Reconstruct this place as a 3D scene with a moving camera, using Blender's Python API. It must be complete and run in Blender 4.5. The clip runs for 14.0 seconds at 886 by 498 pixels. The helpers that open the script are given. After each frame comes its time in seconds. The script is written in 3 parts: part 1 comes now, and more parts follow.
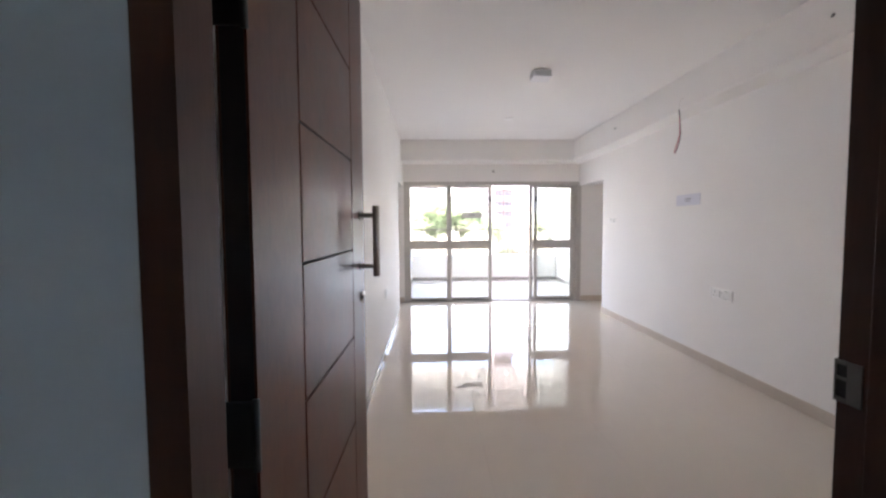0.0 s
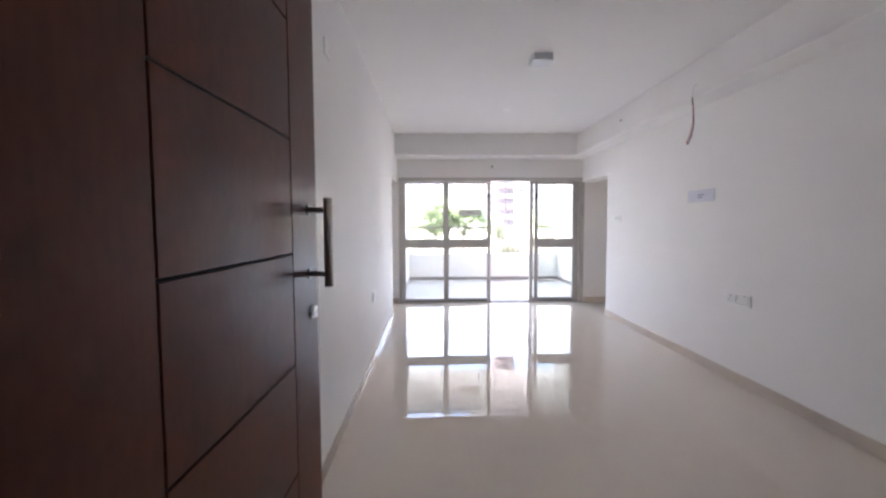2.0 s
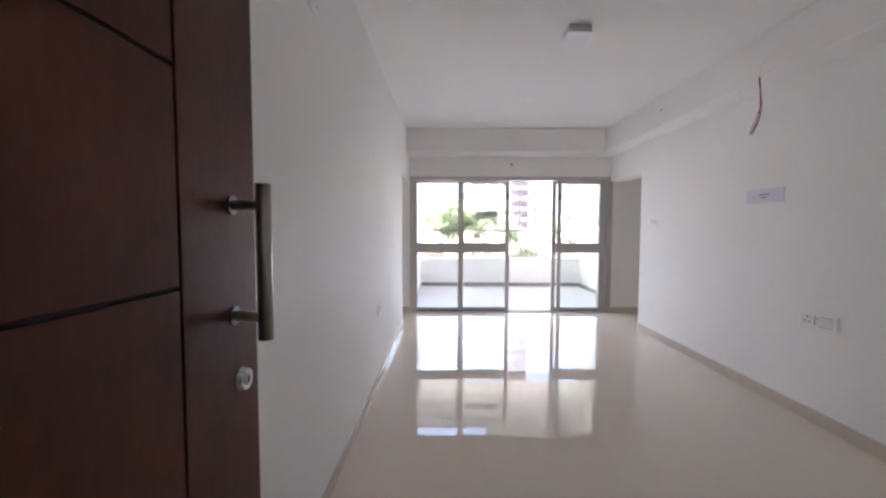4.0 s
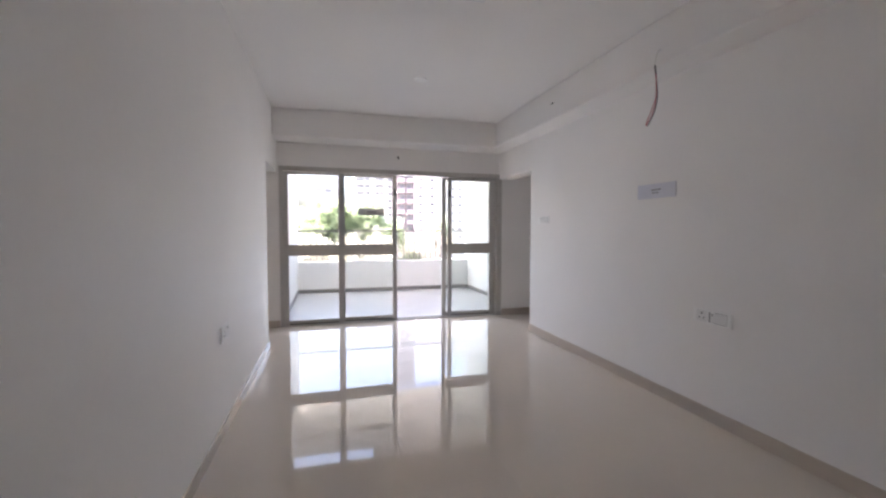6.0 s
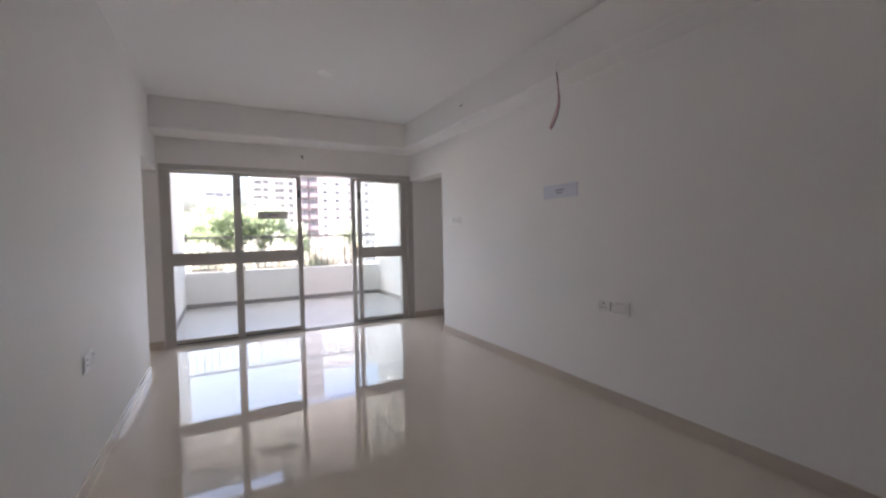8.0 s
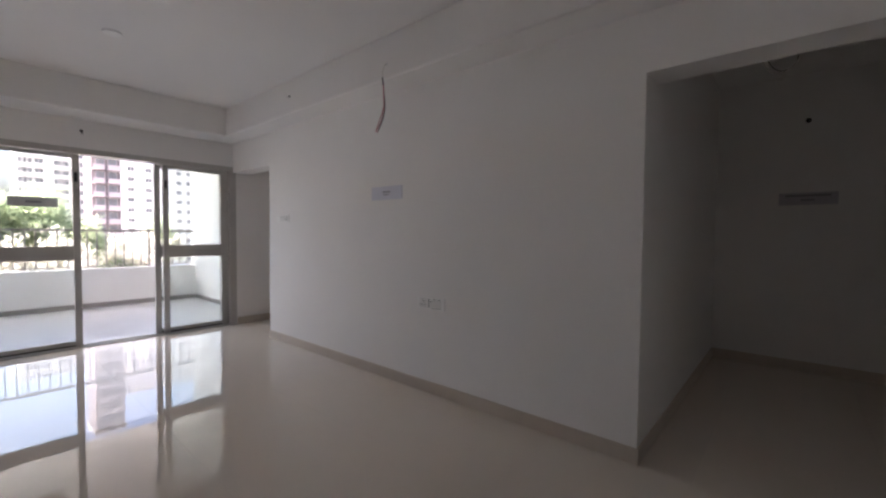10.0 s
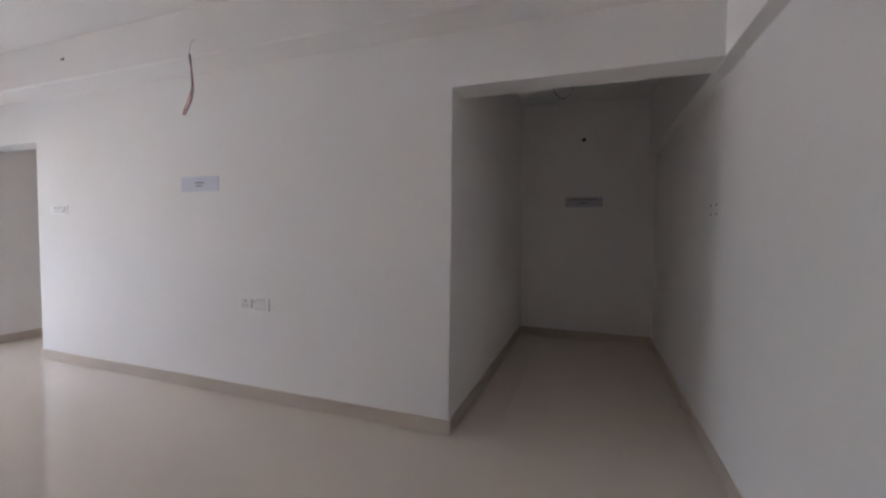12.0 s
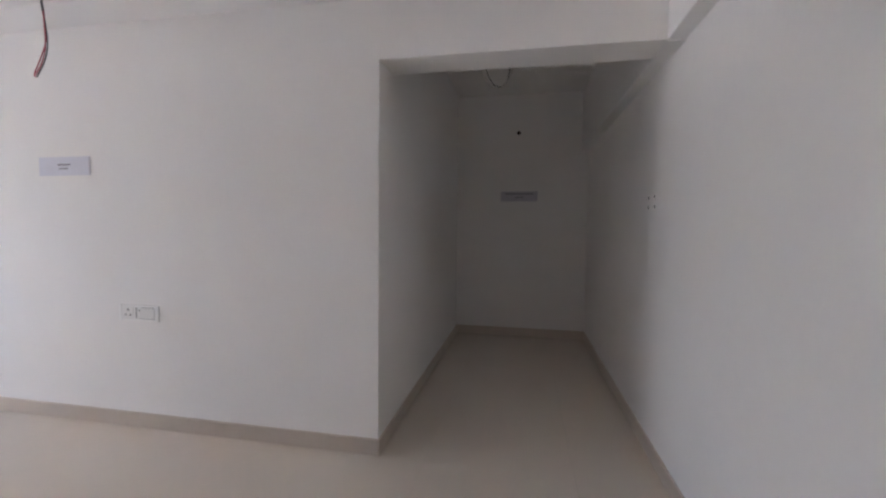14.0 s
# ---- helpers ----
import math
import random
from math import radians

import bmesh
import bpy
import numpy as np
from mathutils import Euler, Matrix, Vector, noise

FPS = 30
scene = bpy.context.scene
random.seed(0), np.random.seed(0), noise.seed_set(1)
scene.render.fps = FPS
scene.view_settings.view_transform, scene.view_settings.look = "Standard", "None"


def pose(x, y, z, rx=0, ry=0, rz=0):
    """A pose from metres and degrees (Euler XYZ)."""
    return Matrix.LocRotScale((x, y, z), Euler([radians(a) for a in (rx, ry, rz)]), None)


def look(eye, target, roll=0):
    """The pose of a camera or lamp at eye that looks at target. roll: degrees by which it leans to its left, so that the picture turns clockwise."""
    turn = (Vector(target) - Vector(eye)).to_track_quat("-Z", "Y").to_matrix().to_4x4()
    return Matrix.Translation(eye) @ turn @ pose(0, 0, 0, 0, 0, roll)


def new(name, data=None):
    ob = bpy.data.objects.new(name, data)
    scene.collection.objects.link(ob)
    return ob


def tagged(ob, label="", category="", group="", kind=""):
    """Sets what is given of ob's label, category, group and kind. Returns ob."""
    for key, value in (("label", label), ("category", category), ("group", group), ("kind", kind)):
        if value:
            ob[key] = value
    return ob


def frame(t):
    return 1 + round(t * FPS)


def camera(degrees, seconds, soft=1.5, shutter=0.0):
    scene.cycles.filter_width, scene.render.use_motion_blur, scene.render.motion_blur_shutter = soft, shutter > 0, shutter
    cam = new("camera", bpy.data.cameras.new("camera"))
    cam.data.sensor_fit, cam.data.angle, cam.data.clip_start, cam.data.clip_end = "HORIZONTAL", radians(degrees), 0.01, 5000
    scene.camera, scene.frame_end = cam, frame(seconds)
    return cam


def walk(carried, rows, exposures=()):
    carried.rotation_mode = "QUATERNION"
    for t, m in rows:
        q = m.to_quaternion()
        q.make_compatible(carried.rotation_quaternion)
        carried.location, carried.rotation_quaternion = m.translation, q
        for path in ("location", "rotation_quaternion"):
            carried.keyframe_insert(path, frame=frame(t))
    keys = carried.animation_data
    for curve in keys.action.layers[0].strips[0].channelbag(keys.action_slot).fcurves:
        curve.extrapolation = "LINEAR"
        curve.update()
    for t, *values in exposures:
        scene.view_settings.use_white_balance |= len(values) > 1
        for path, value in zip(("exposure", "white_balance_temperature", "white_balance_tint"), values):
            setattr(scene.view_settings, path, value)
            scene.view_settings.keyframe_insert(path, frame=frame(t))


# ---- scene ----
cam = camera(94.6, 14.0, soft=2.5)
PATH = [
    (0, (0.275, 0.56, 1.38), (0.336, 2.556, 1.271), -0.3),
    (0.5, (0.28, 0.562, 1.372), (0.542, 2.542, 1.258), 0.0),
    (1, (0.292, 0.617, 1.37), (0.625, 2.585, 1.249), -0.1),
    (1.5, (0.343, 0.749, 1.38), (0.552, 2.734, 1.251), -0.4),
    (2, (0.382, 0.877, 1.379), (0.433, 2.873, 1.26), -0.2),
    (2.5, (0.356, 0.98, 1.404), (0.349, 2.977, 1.293), 0.4),
    (4.8, (0.385, 1.72, 1.376), (0.373, 3.717, 1.269), 0.1),
    (5, (0.377, 1.797, 1.373), (0.439, 3.793, 1.27), 0.2),
    (5.5, (0.423, 1.956, 1.354), (0.744, 3.928, 1.26), 0.1),
    (6, (0.462, 2.081, 1.334), (0.993, 4.007, 1.24), 0.1),
    (6.5, (0.419, 2.195, 1.332), (1.063, 4.087, 1.244), -0.1),
    (7, (0.39, 2.243, 1.316), (1.149, 4.092, 1.235), -0.0),
    (7.2, (0.4, 2.252, 1.305), (1.192, 4.087, 1.229), -0.4),
    (9.3, (0.527, 2.091, 1.31), (1.857, 3.583, 1.228), 0.3),
    (9.5, (0.544, 2.114, 1.297), (1.944, 3.54, 1.22), 0.5),
    (10, (0.568, 2.084, 1.29), (2.088, 3.382, 1.218), 0.5),
    (10.5, (0.572, 2.047, 1.303), (2.192, 3.218, 1.225), 0.4),
    (11, (0.579, 2.016, 1.304), (2.293, 3.045, 1.226), 0.4),
    (11.5, (0.576, 1.949, 1.302), (2.376, 2.819, 1.222), 0.4),
    (12, (0.589, 1.894, 1.303), (2.468, 2.573, 1.212), 0.6),
    (12.5, (0.604, 1.896, 1.285), (2.542, 2.384, 1.201), 0.9),
    (13, (0.623, 1.917, 1.268), (2.584, 2.302, 1.189), 1.0),
    (13.5, (0.706, 1.948, 1.268), (2.671, 2.31, 1.175), 0.8),
    (14, (0.869, 1.947, 1.285), (2.831, 2.323, 1.18), 0.6),
]
walk(cam, [(t, look(eye, target, roll)) for t, eye, target, roll in PATH],
     [(0, 4.49, 6090, 20), (1.5, 4.41, 5970, 20), (2.5, 4.26, 5720, 20), (5, 3.93, 6030, 20), (5.5, 3.81, 6030, 20),
      (6.5, 3.72, 6030, 20), (9.5, 3.24, 6090, 20), (11, 3.50, 6090, 20), (11.5, 3.71, 5990, 20),
      (12, 4.18, 5940, 20), (12.5, 4.51, 5890, 20), (13, 4.60, 5890, 20), (14, 4.58, 5890, 20)])

# ---- world, sun, exposure ----
SUN_ELEVATION, SUN_AZIMUTH = radians(52), radians(271)
world = bpy.data.worlds.new("daylight")
scene.world = world
world.use_nodes = True
wn = world.node_tree.nodes
sky = wn.new("ShaderNodeTexSky")
sky.sky_type = "NISHITA"
sky.sun_disc = False
sky.sun_elevation, sky.sun_rotation = SUN_ELEVATION, SUN_AZIMUTH
sky.dust_density = 9.0
wn["Background"].inputs["Strength"].default_value = 0.125
world.node_tree.links.new(sky.outputs["Color"], wn["Background"].inputs["Color"])

sun = new("sun", bpy.data.lights.new("sun", "SUN"))
sun.data.energy, sun.data.angle, sun.data.color = 3.3, radians(0.8), (1.0, 0.95, 0.88)
sx, sy, sz = math.sin(SUN_AZIMUTH) * math.cos(SUN_ELEVATION), math.cos(SUN_AZIMUTH) * math.cos(SUN_ELEVATION), math.sin(SUN_ELEVATION)
sun.matrix_world = look((sx * 60, sy * 60, sz * 60), (0, 0, 0))

# area lamp added at the balcony doors' opening to boost the sky's light indoors
door_fill_lamp = new("door_fill_lamp", bpy.data.lights.new("door_fill_lamp", "AREA"))
door_fill_lamp.data.shape, door_fill_lamp.data.size, door_fill_lamp.data.size_y = "RECTANGLE", 3.1, 1.0
door_fill_lamp.data.energy, door_fill_lamp.data.color = 1.37, (0.88, 0.945, 1.0)
door_fill_lamp.matrix_world = look((1.42, 8.33, 0.56), (1.42, 0.0, -1.3))
# white rooms live on light that has bounced many times
scene.cycles.max_bounces, scene.cycles.diffuse_bounces, scene.cycles.glossy_bounces = 16, 12, 6


# ---- materials ----
def material(name, color, rough=0.6, metal=0.0, vary=0.06, scale=3.0, fine=60.0, bump=0.02, bump_scale=180.0,
             rough_vary=0.05, stretch=(1, 1, 1), transmission=0.0, ior=1.5, coat=0.0):
    """A surface whose colour drifts at two scales, with uneven gloss and a fine relief."""
    m = bpy.data.materials.new(name)
    m.use_nodes = True
    nt = m.node_tree
    n, l = nt.nodes, nt.links
    b = n["Principled BSDF"]
    b.inputs["Metallic"].default_value = metal
    b.inputs["IOR"].default_value = ior
    b.inputs["Transmission Weight"].default_value = transmission
    b.inputs["Coat Weight"].default_value = coat
    tc, mp = n.new("ShaderNodeTexCoord"), n.new("ShaderNodeMapping")
    mp.inputs["Scale"].default_value = stretch
    l.new(tc.outputs["Object"], mp.inputs["Vector"])

    def noise_at(s, detail=4.0):
        t = n.new("ShaderNodeTexNoise")
        t.inputs["Scale"].default_value, t.inputs["Detail"].default_value = s, detail
        l.new(mp.outputs["Vector"], t.inputs["Vector"])
        return t.outputs["Fac"]

    big, small = noise_at(scale), noise_at(fine)
    add = n.new("ShaderNodeMath")
    add.operation = "MULTIPLY_ADD"
    l.new(small, add.inputs[0])
    add.inputs[1].default_value = 0.4
    l.new(big, add.inputs[2])
    ramp = n.new("ShaderNodeMapRange")
    l.new(add.outputs[0], ramp.inputs["Value"])
    ramp.inputs["From Min"].default_value, ramp.inputs["From Max"].default_value = 0.4, 1.0
    ramp.inputs["To Min"].default_value, ramp.inputs["To Max"].default_value = 1 - vary, 1 + vary
    mul = n.new("ShaderNodeVectorMath")
    mul.operation = "SCALE"
    mul.inputs[0].default_value = color
    l.new(ramp.outputs[0], mul.inputs["Scale"])
    l.new(mul.outputs[0], b.inputs["Base Color"])
    rr = n.new("ShaderNodeMapRange")
    l.new(big, rr.inputs["Value"])
    rr.inputs["To Min"].default_value, rr.inputs["To Max"].default_value = max(0.0, rough - rough_vary), min(1.0, rough + rough_vary)
    l.new(rr.outputs[0], b.inputs["Roughness"])
    if bump:
        bp = n.new("ShaderNodeBump")
        bp.inputs["Strength"].default_value, bp.inputs["Distance"].default_value = bump, 0.01
        l.new(noise_at(bump_scale, 2.0), bp.inputs["Height"])
        l.new(bp.outputs["Normal"], b.inputs["Normal"])
    return m


WALL = material("white_wall_paint", (0.875, 0.862, 0.845), 0.62, vary=0.025, scale=1.3, fine=35, bump=0.025, bump_scale=60)
CEILING = material("white_ceiling_paint", (0.86, 0.848, 0.83), 0.75, vary=0.02, scale=1.0, fine=30, bump=0.05, bump_scale=80)
LOBBY = material("lobby_wall_paint", (0.54, 0.61, 0.64), 0.6, vary=0.04, scale=2.0, bump=0.05, bump_scale=90)
FLOOR = material("polished_cream_tile", (0.715, 0.642, 0.555), 0.02, vary=0.018, scale=2.2, fine=14, bump=0.0, rough_vary=0.004)
GROUT = material("cream_grout", (0.64, 0.57, 0.49), 0.8, vary=0.08, scale=3, bump=0.0)
SKIRT = material("polished_skirting_tile", (0.62, 0.555, 0.48), 0.1, vary=0.05, scale=2.5, fine=18, bump=0.0, rough_vary=0.03)
DECK = material("grey_balcony_tile", (0.52, 0.525, 0.53), 0.3, vary=0.08, scale=3, fine=40, bump=0.03)
DECK_SKIRT = material("grey_balcony_skirting", (0.30, 0.29, 0.28), 0.4, vary=0.08, scale=3, fine=40)
PLASTER = material("white_exterior_paint", (0.82, 0.82, 0.815), 0.75, vary=0.04, scale=1.5, fine=50, bump=0.15, bump_scale=120)
SLAB = material("weathered_slab_paint", (0.7, 0.7, 0.69), 0.8, vary=0.08, scale=1.2, fine=30, bump=0.15, bump_scale=120)
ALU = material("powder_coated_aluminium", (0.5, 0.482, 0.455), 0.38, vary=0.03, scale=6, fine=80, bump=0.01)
RUBBER = material("dark_rubber", (0.03, 0.03, 0.03), 0.6)
STEEL = material("brushed_steel", (0.42, 0.39, 0.36), 0.3, metal=1.0, vary=0.1, scale=8, fine=120, stretch=(1, 1, 0.05), bump=0.02)
DULL_STEEL = material("dull_plate_steel", (0.2, 0.19, 0.18), 0.4, metal=1.0, vary=0.1, scale=20)
HINGE = material("dull_hinge_steel", (0.10, 0.105, 0.105), 0.45, metal=1.0, vary=0.1, scale=20)
CHROME = material("satin_chrome", (0.72, 0.71, 0.69), 0.2, metal=1.0, vary=0.05, scale=20)
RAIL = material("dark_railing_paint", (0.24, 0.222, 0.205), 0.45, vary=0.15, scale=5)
PLASTIC = material("white_plastic", (0.9, 0.9, 0.885), 0.3, vary=0.02, scale=8, bump=0.0)
PALE_PLASTIC = material("pale_grey_plastic", (0.78, 0.785, 0.8), 0.4, vary=0.03, scale=8, bump=0.0)
GREY_PLASTIC = material("grey_plastic", (0.25, 0.25, 0.25), 0.4, vary=0.05, scale=8, bump=0.0)
MODULE = material("switch_module", (0.8, 0.8, 0.785), 0.3, vary=0.03, scale=8, bump=0.0)
HOLE = material("black_hole", (0.015, 0.015, 0.015), 0.7, bump=0.0)
PAPER = material("bluish_white_paper", (0.72, 0.73, 0.80), 0.8, vary=0.05, scale=7, fine=60, bump=0.05)
DULL_PAPER = material("lilac_grey_paper", (0.56, 0.54, 0.59), 0.8, vary=0.06, scale=7, fine=60, bump=0.05)
# white paper, toned greyer for the shade on its backlit side
BACKLIT_PAPER = material("backlit_paper", (0.66, 0.66, 0.67), 0.8, vary=0.08, scale=7, fine=60)
INK = material("printed_ink", (0.3, 0.3, 0.34), 0.8, bump=0.0)
RED_WIRE = material("red_cable", (0.42, 0.03, 0.06), 0.4, bump=0.0)
BLACK_WIRE = material("black_cable", (0.03, 0.025, 0.03), 0.45, bump=0.0)
WHITE_WIRE = material("white_cable", (0.7, 0.68, 0.65), 0.45, bump=0.0)
TOWER_WHITE = material("cream_tower_paint", (0.5, 0.485, 0.475), 0.85, vary=0.06, scale=0.15, fine=2, bump=0.0)
TOWER_PINK = material("dusty_pink_tower_paint", (0.135, 0.112, 0.117), 0.85, vary=0.08, scale=0.2, fine=2, bump=0.0)
TOWER_SLAB = material("pale_pink_slab_paint", (0.25, 0.217, 0.224), 0.85, vary=0.06, scale=0.2, fine=2, bump=0.0)
TOWER_GREY = material("grey_tower_paint", (0.34, 0.35, 0.385), 0.85, vary=0.06, scale=0.2, fine=2, bump=0.0)
WINDOW_DARK = material("dark_window_glass", (0.13, 0.13, 0.14), 0.5, vary=0.2, scale=0.3, bump=0.0)
GROUND = material("dry_ground", (0.29, 0.277, 0.25), 0.95, vary=0.25, scale=0.08, fine=1.5, bump=0.0)
BARK = material("bark", (0.3, 0.275, 0.24), 0.9, vary=0.2, scale=4, bump=0.3, bump_scale=12)
# leaf colours are lifted to stand in for outdoor haze and glare
PALE_LEAF = material("pale_leaves", (0.46, 0.44, 0.38), 0.6, vary=0.3, scale=0.6, fine=5, bump=0.0)
LEAF = material("leaves", (0.175, 0.205, 0.13), 0.55, vary=0.3, scale=0.6, fine=5, bump=0.0)



def let_light_through(m, color, share):
    """Leaves glow softly where the sun stands behind them."""
    n, l = m.node_tree.nodes, m.node_tree.links
    thin, blend = n.new("ShaderNodeBsdfTranslucent"), n.new("ShaderNodeMixShader")
    thin.inputs["Color"].default_value = (*color, 1)
    blend.inputs[0].default_value = share
    l.new(n["Principled BSDF"].outputs[0], blend.inputs[1])
    l.new(thin.outputs[0], blend.inputs[2])
    l.new(blend.outputs[0], n["Material Output"].inputs["Surface"])


let_light_through(LEAF, (0.47, 0.54, 0.34), 0.5)
let_light_through(PALE_LEAF, (0.68, 0.66, 0.56), 0.5)

GLASS = bpy.data.materials.new("clear_glass")
GLASS.use_nodes = True
gn, gl = GLASS.node_tree.nodes, GLASS.node_tree.links
gn.remove(gn["Principled BSDF"])
see, gloss, fres, both = gn.new("ShaderNodeBsdfTransparent"), gn.new("ShaderNodeBsdfGlossy"), gn.new("ShaderNodeFresnel"), gn.new("ShaderNodeMixShader")
see.inputs["Color"].default_value = (0.95, 0.975, 0.965, 1)
gloss.inputs["Roughness"].default_value = 0.01
fres.inputs["IOR"].default_value = 1.3
gl.new(fres.outputs[0], both.inputs[0])
gl.new(see.outputs[0], both.inputs[1])
gl.new(gloss.outputs[0], both.inputs[2])
gl.new(both.outputs[0], gn["Material Output"].inputs["Surface"])


def wood_material():
    """Dark-stained veneer with a cloudy figure across an upright grain, under a satin lacquer."""
    m = material("dark_stained_veneer", (0.108, 0.0345, 0.017), 0.36, vary=0.42, scale=3.2, fine=26, bump=0.02,
                 bump_scale=60, rough_vary=0.09, stretch=(1.4, 1.4, 0.9), ior=1.27)
    n, l = m.node_tree.nodes, m.node_tree.links
    grain, coords = n.new("ShaderNodeTexNoise"), n.new("ShaderNodeMapping")
    coords.inputs["Scale"].default_value = (90, 90, 2.2)
    l.new(n["Texture Coordinate"].outputs["Object"], coords.inputs["Vector"])
    l.new(coords.outputs[0], grain.inputs["Vector"])
    grain.inputs["Scale"].default_value, grain.inputs["Detail"].default_value = 1.0, 5.0
    streak = n.new("ShaderNodeMapRange")
    l.new(grain.outputs["Fac"], streak.inputs["Value"])
    streak.inputs["From Min"].default_value, streak.inputs["From Max"].default_value = 0.3, 0.7
    streak.inputs["To Min"].default_value, streak.inputs["To Max"].default_value = 0.93, 1.06
    tone = n.new("ShaderNodeVectorMath")
    tone.operation = "SCALE"
    base = n["Principled BSDF"].inputs["Base Color"]
    l.new(base.links[0].from_socket, tone.inputs[0])
    l.new(streak.outputs[0], tone.inputs["Scale"])
    l.new(tone.outputs[0], base)
    return m


WOOD = wood_material()
FRAME_WOOD = material("dark_frame_wood", (0.07, 0.029, 0.018), 0.45, vary=0.25, scale=5, fine=30, ior=1.3, bump=0.03,
                      bump_scale=70, stretch=(2, 2, 0.3))
GROOVE = material("groove_shadow_gap", (0.02, 0.012, 0.01), 0.8, bump=0.0)


# ---- mesh helpers ----
def boxes(*spans, bevel=0.0):
    """A bmesh of boxes, each (x0, x1, y0, y1, z0, z1)."""
    bm = bmesh.new()
    for x0, x1, y0, y1, z0, z1 in spans:
        m = Matrix.Translation(((x0 + x1) / 2, (y0 + y1) / 2, (z0 + z1) / 2)) @ Matrix.Diagonal((x1 - x0, y1 - y0, z1 - z0, 1))
        bmesh.ops.create_cube(bm, size=1, matrix=m)
    if bevel:
        bmesh.ops.bevel(bm, geom=bm.edges[:], offset=bevel, segments=2, affect="EDGES", profile=0.5)
    return bm


def rod(a, b, r, sides=16, r2=None):
    """A round bar from a to b."""
    a, b = Vector(a), Vector(b)
    bm = bmesh.new()
    turn = (b - a).to_track_quat("Z", "Y").to_matrix().to_4x4()
    bmesh.ops.create_cone(bm, cap_ends=True, segments=sides, radius1=r, radius2=r if r2 is None else r2, depth=(b - a).length,
                          matrix=Matrix.Translation((a + b) / 2) @ turn)
    return bm


def tube(points, r, sides=8, steps=6):
    """A bent cable through the points."""
    pts = [Vector(p) for p in points]
    line = []
    for i in range(len(pts) - 1):
        p0, p1, p2, p3 = pts[max(i - 1, 0)], pts[i], pts[i + 1], pts[min(i + 2, len(pts) - 1)]
        for k in range(steps):
            t = k / steps
            line.append(0.5 * (2 * p1 + (p2 - p0) * t + (2 * p0 - 5 * p1 + 4 * p2 - p3) * t * t + (3 * p1 - p0 - 3 * p2 + p3) * t ** 3))
    line.append(pts[-1])
    bm = bmesh.new()
    rings = []
    for i, p in enumerate(line):
        d = (line[min(i + 1, len(line) - 1)] - line[max(i - 1, 0)]).normalized()
        q = d.to_track_quat("Z", "Y")
        rings.append([bm.verts.new(p + q @ Vector((r * math.cos(6.2832 * s / sides), r * math.sin(6.2832 * s / sides), 0))) for s in range(sides)])
    for r0, r1 in zip(rings, rings[1:]):
        for s in range(sides):
            bm.faces.new((r0[s], r0[(s + 1) % sides], r1[(s + 1) % sides], r1[s]))
    bm.faces.new(rings[0][::-1])
    bm.faces.new(rings[-1])
    return bm


def mesh_of(name, bm, mat, smooth=False):
    me = bpy.data.meshes.new(name)
    bmesh.ops.recalc_face_normals(bm, faces=bm.faces[:])
    bm.to_mesh(me)
    bm.free()
    me.materials.append(mat)
    if smooth:
        for p in me.polygons:
            p.use_smooth = True
    return me


def part(name, bm, mat, parent, label="", smooth=False):
    ob = new(name, mesh_of(name, bm, mat, smooth))
    ob.parent = parent
    if label:
        ob["label"] = label
    return ob


def thing(name, at, label, category, group=""):
    ob = new(name)
    ob.matrix_world = at if isinstance(at, Matrix) else Matrix.Translation(at)
    return tagged(ob, label, category, group)


def structure(name, bm, mat, label, category):
    return tagged(new(name, mesh_of(name, bm, mat)), label, category, kind="structure")


# ---- the flat: floor, ceiling, walls, beams ----
XL, XR, YN, YF, H = -0.22, 3.0, 1.21, 8.0, 2.84
BEAM = 2.5
floor = structure("floor", boxes((-3.4, 6.1, -2.8, 8.2, -0.15, -0.0025)), GROUT, "polished cream vitrified tile floor, highly reflective", "floor")
structure("ceiling", boxes((-3.4, 6.1, -2.8, 8.2, H, H + 0.15)), CEILING, "plain white painted ceiling slab", "ceiling")
structure("wall_left", boxes((XL - 0.2, XL, YN, 7.0, 0, H), (XL - 0.2, XL, 7.0, YF, 2.1, H)), WALL, "white painted wall with an opening at its end", "wall")
structure("wall_right", boxes((XR, XR + 0.23, 2.715, 6.955, 0, H), (XR, XR + 0.23, 6.955, YF, 2.115, H), (XR, XR + 0.23, YN, 2.715, 2.18, H)), WALL,
          "white painted wall with two openings", "wall")
# two unseen window openings, one each side of the doors, added to brighten the passages
structure("wall_far", boxes((-3.4, -2.9, YF, 8.2, 0, H), (-2.9, -2.25, YF, 8.2, 0, 1.1), (-2.9, -2.25, YF, 8.2, 1.95, H), (-2.25, -0.2, YF, 8.2, 0, H),
                            (3.04, 5.2, YF, 8.2, 0, H), (5.2, 5.85, YF, 8.2, 0, 1.1), (5.2, 5.85, YF, 8.2, 1.95, H), (5.85, 6.1, YF, 8.2, 0, H),
                            (-0.2, 3.04, YF, 8.2, 2.19, H)), WALL,
          "white painted wall around the balcony doors", "wall")
structure("wall_entry", boxes((-2.0, -0.077, 1.06, YN, 0, H), (0.989, 6.1, 1.06, YN, 0, H), (-0.077, 0.989, 1.06, YN, 2.305, H)), WALL,
          "white painted wall around the entrance door", "wall")
structure("wall_niche_side", boxes((XR + 0.23, 5.8, 2.715, 2.865, 0, H)), WALL, "white side wall of the dim dining niche", "wall")
structure("wall_niche_back", boxes((5.8, 6.0, YN, 2.865, 0, H)), WALL, "white back wall of the dim dining niche", "wall")
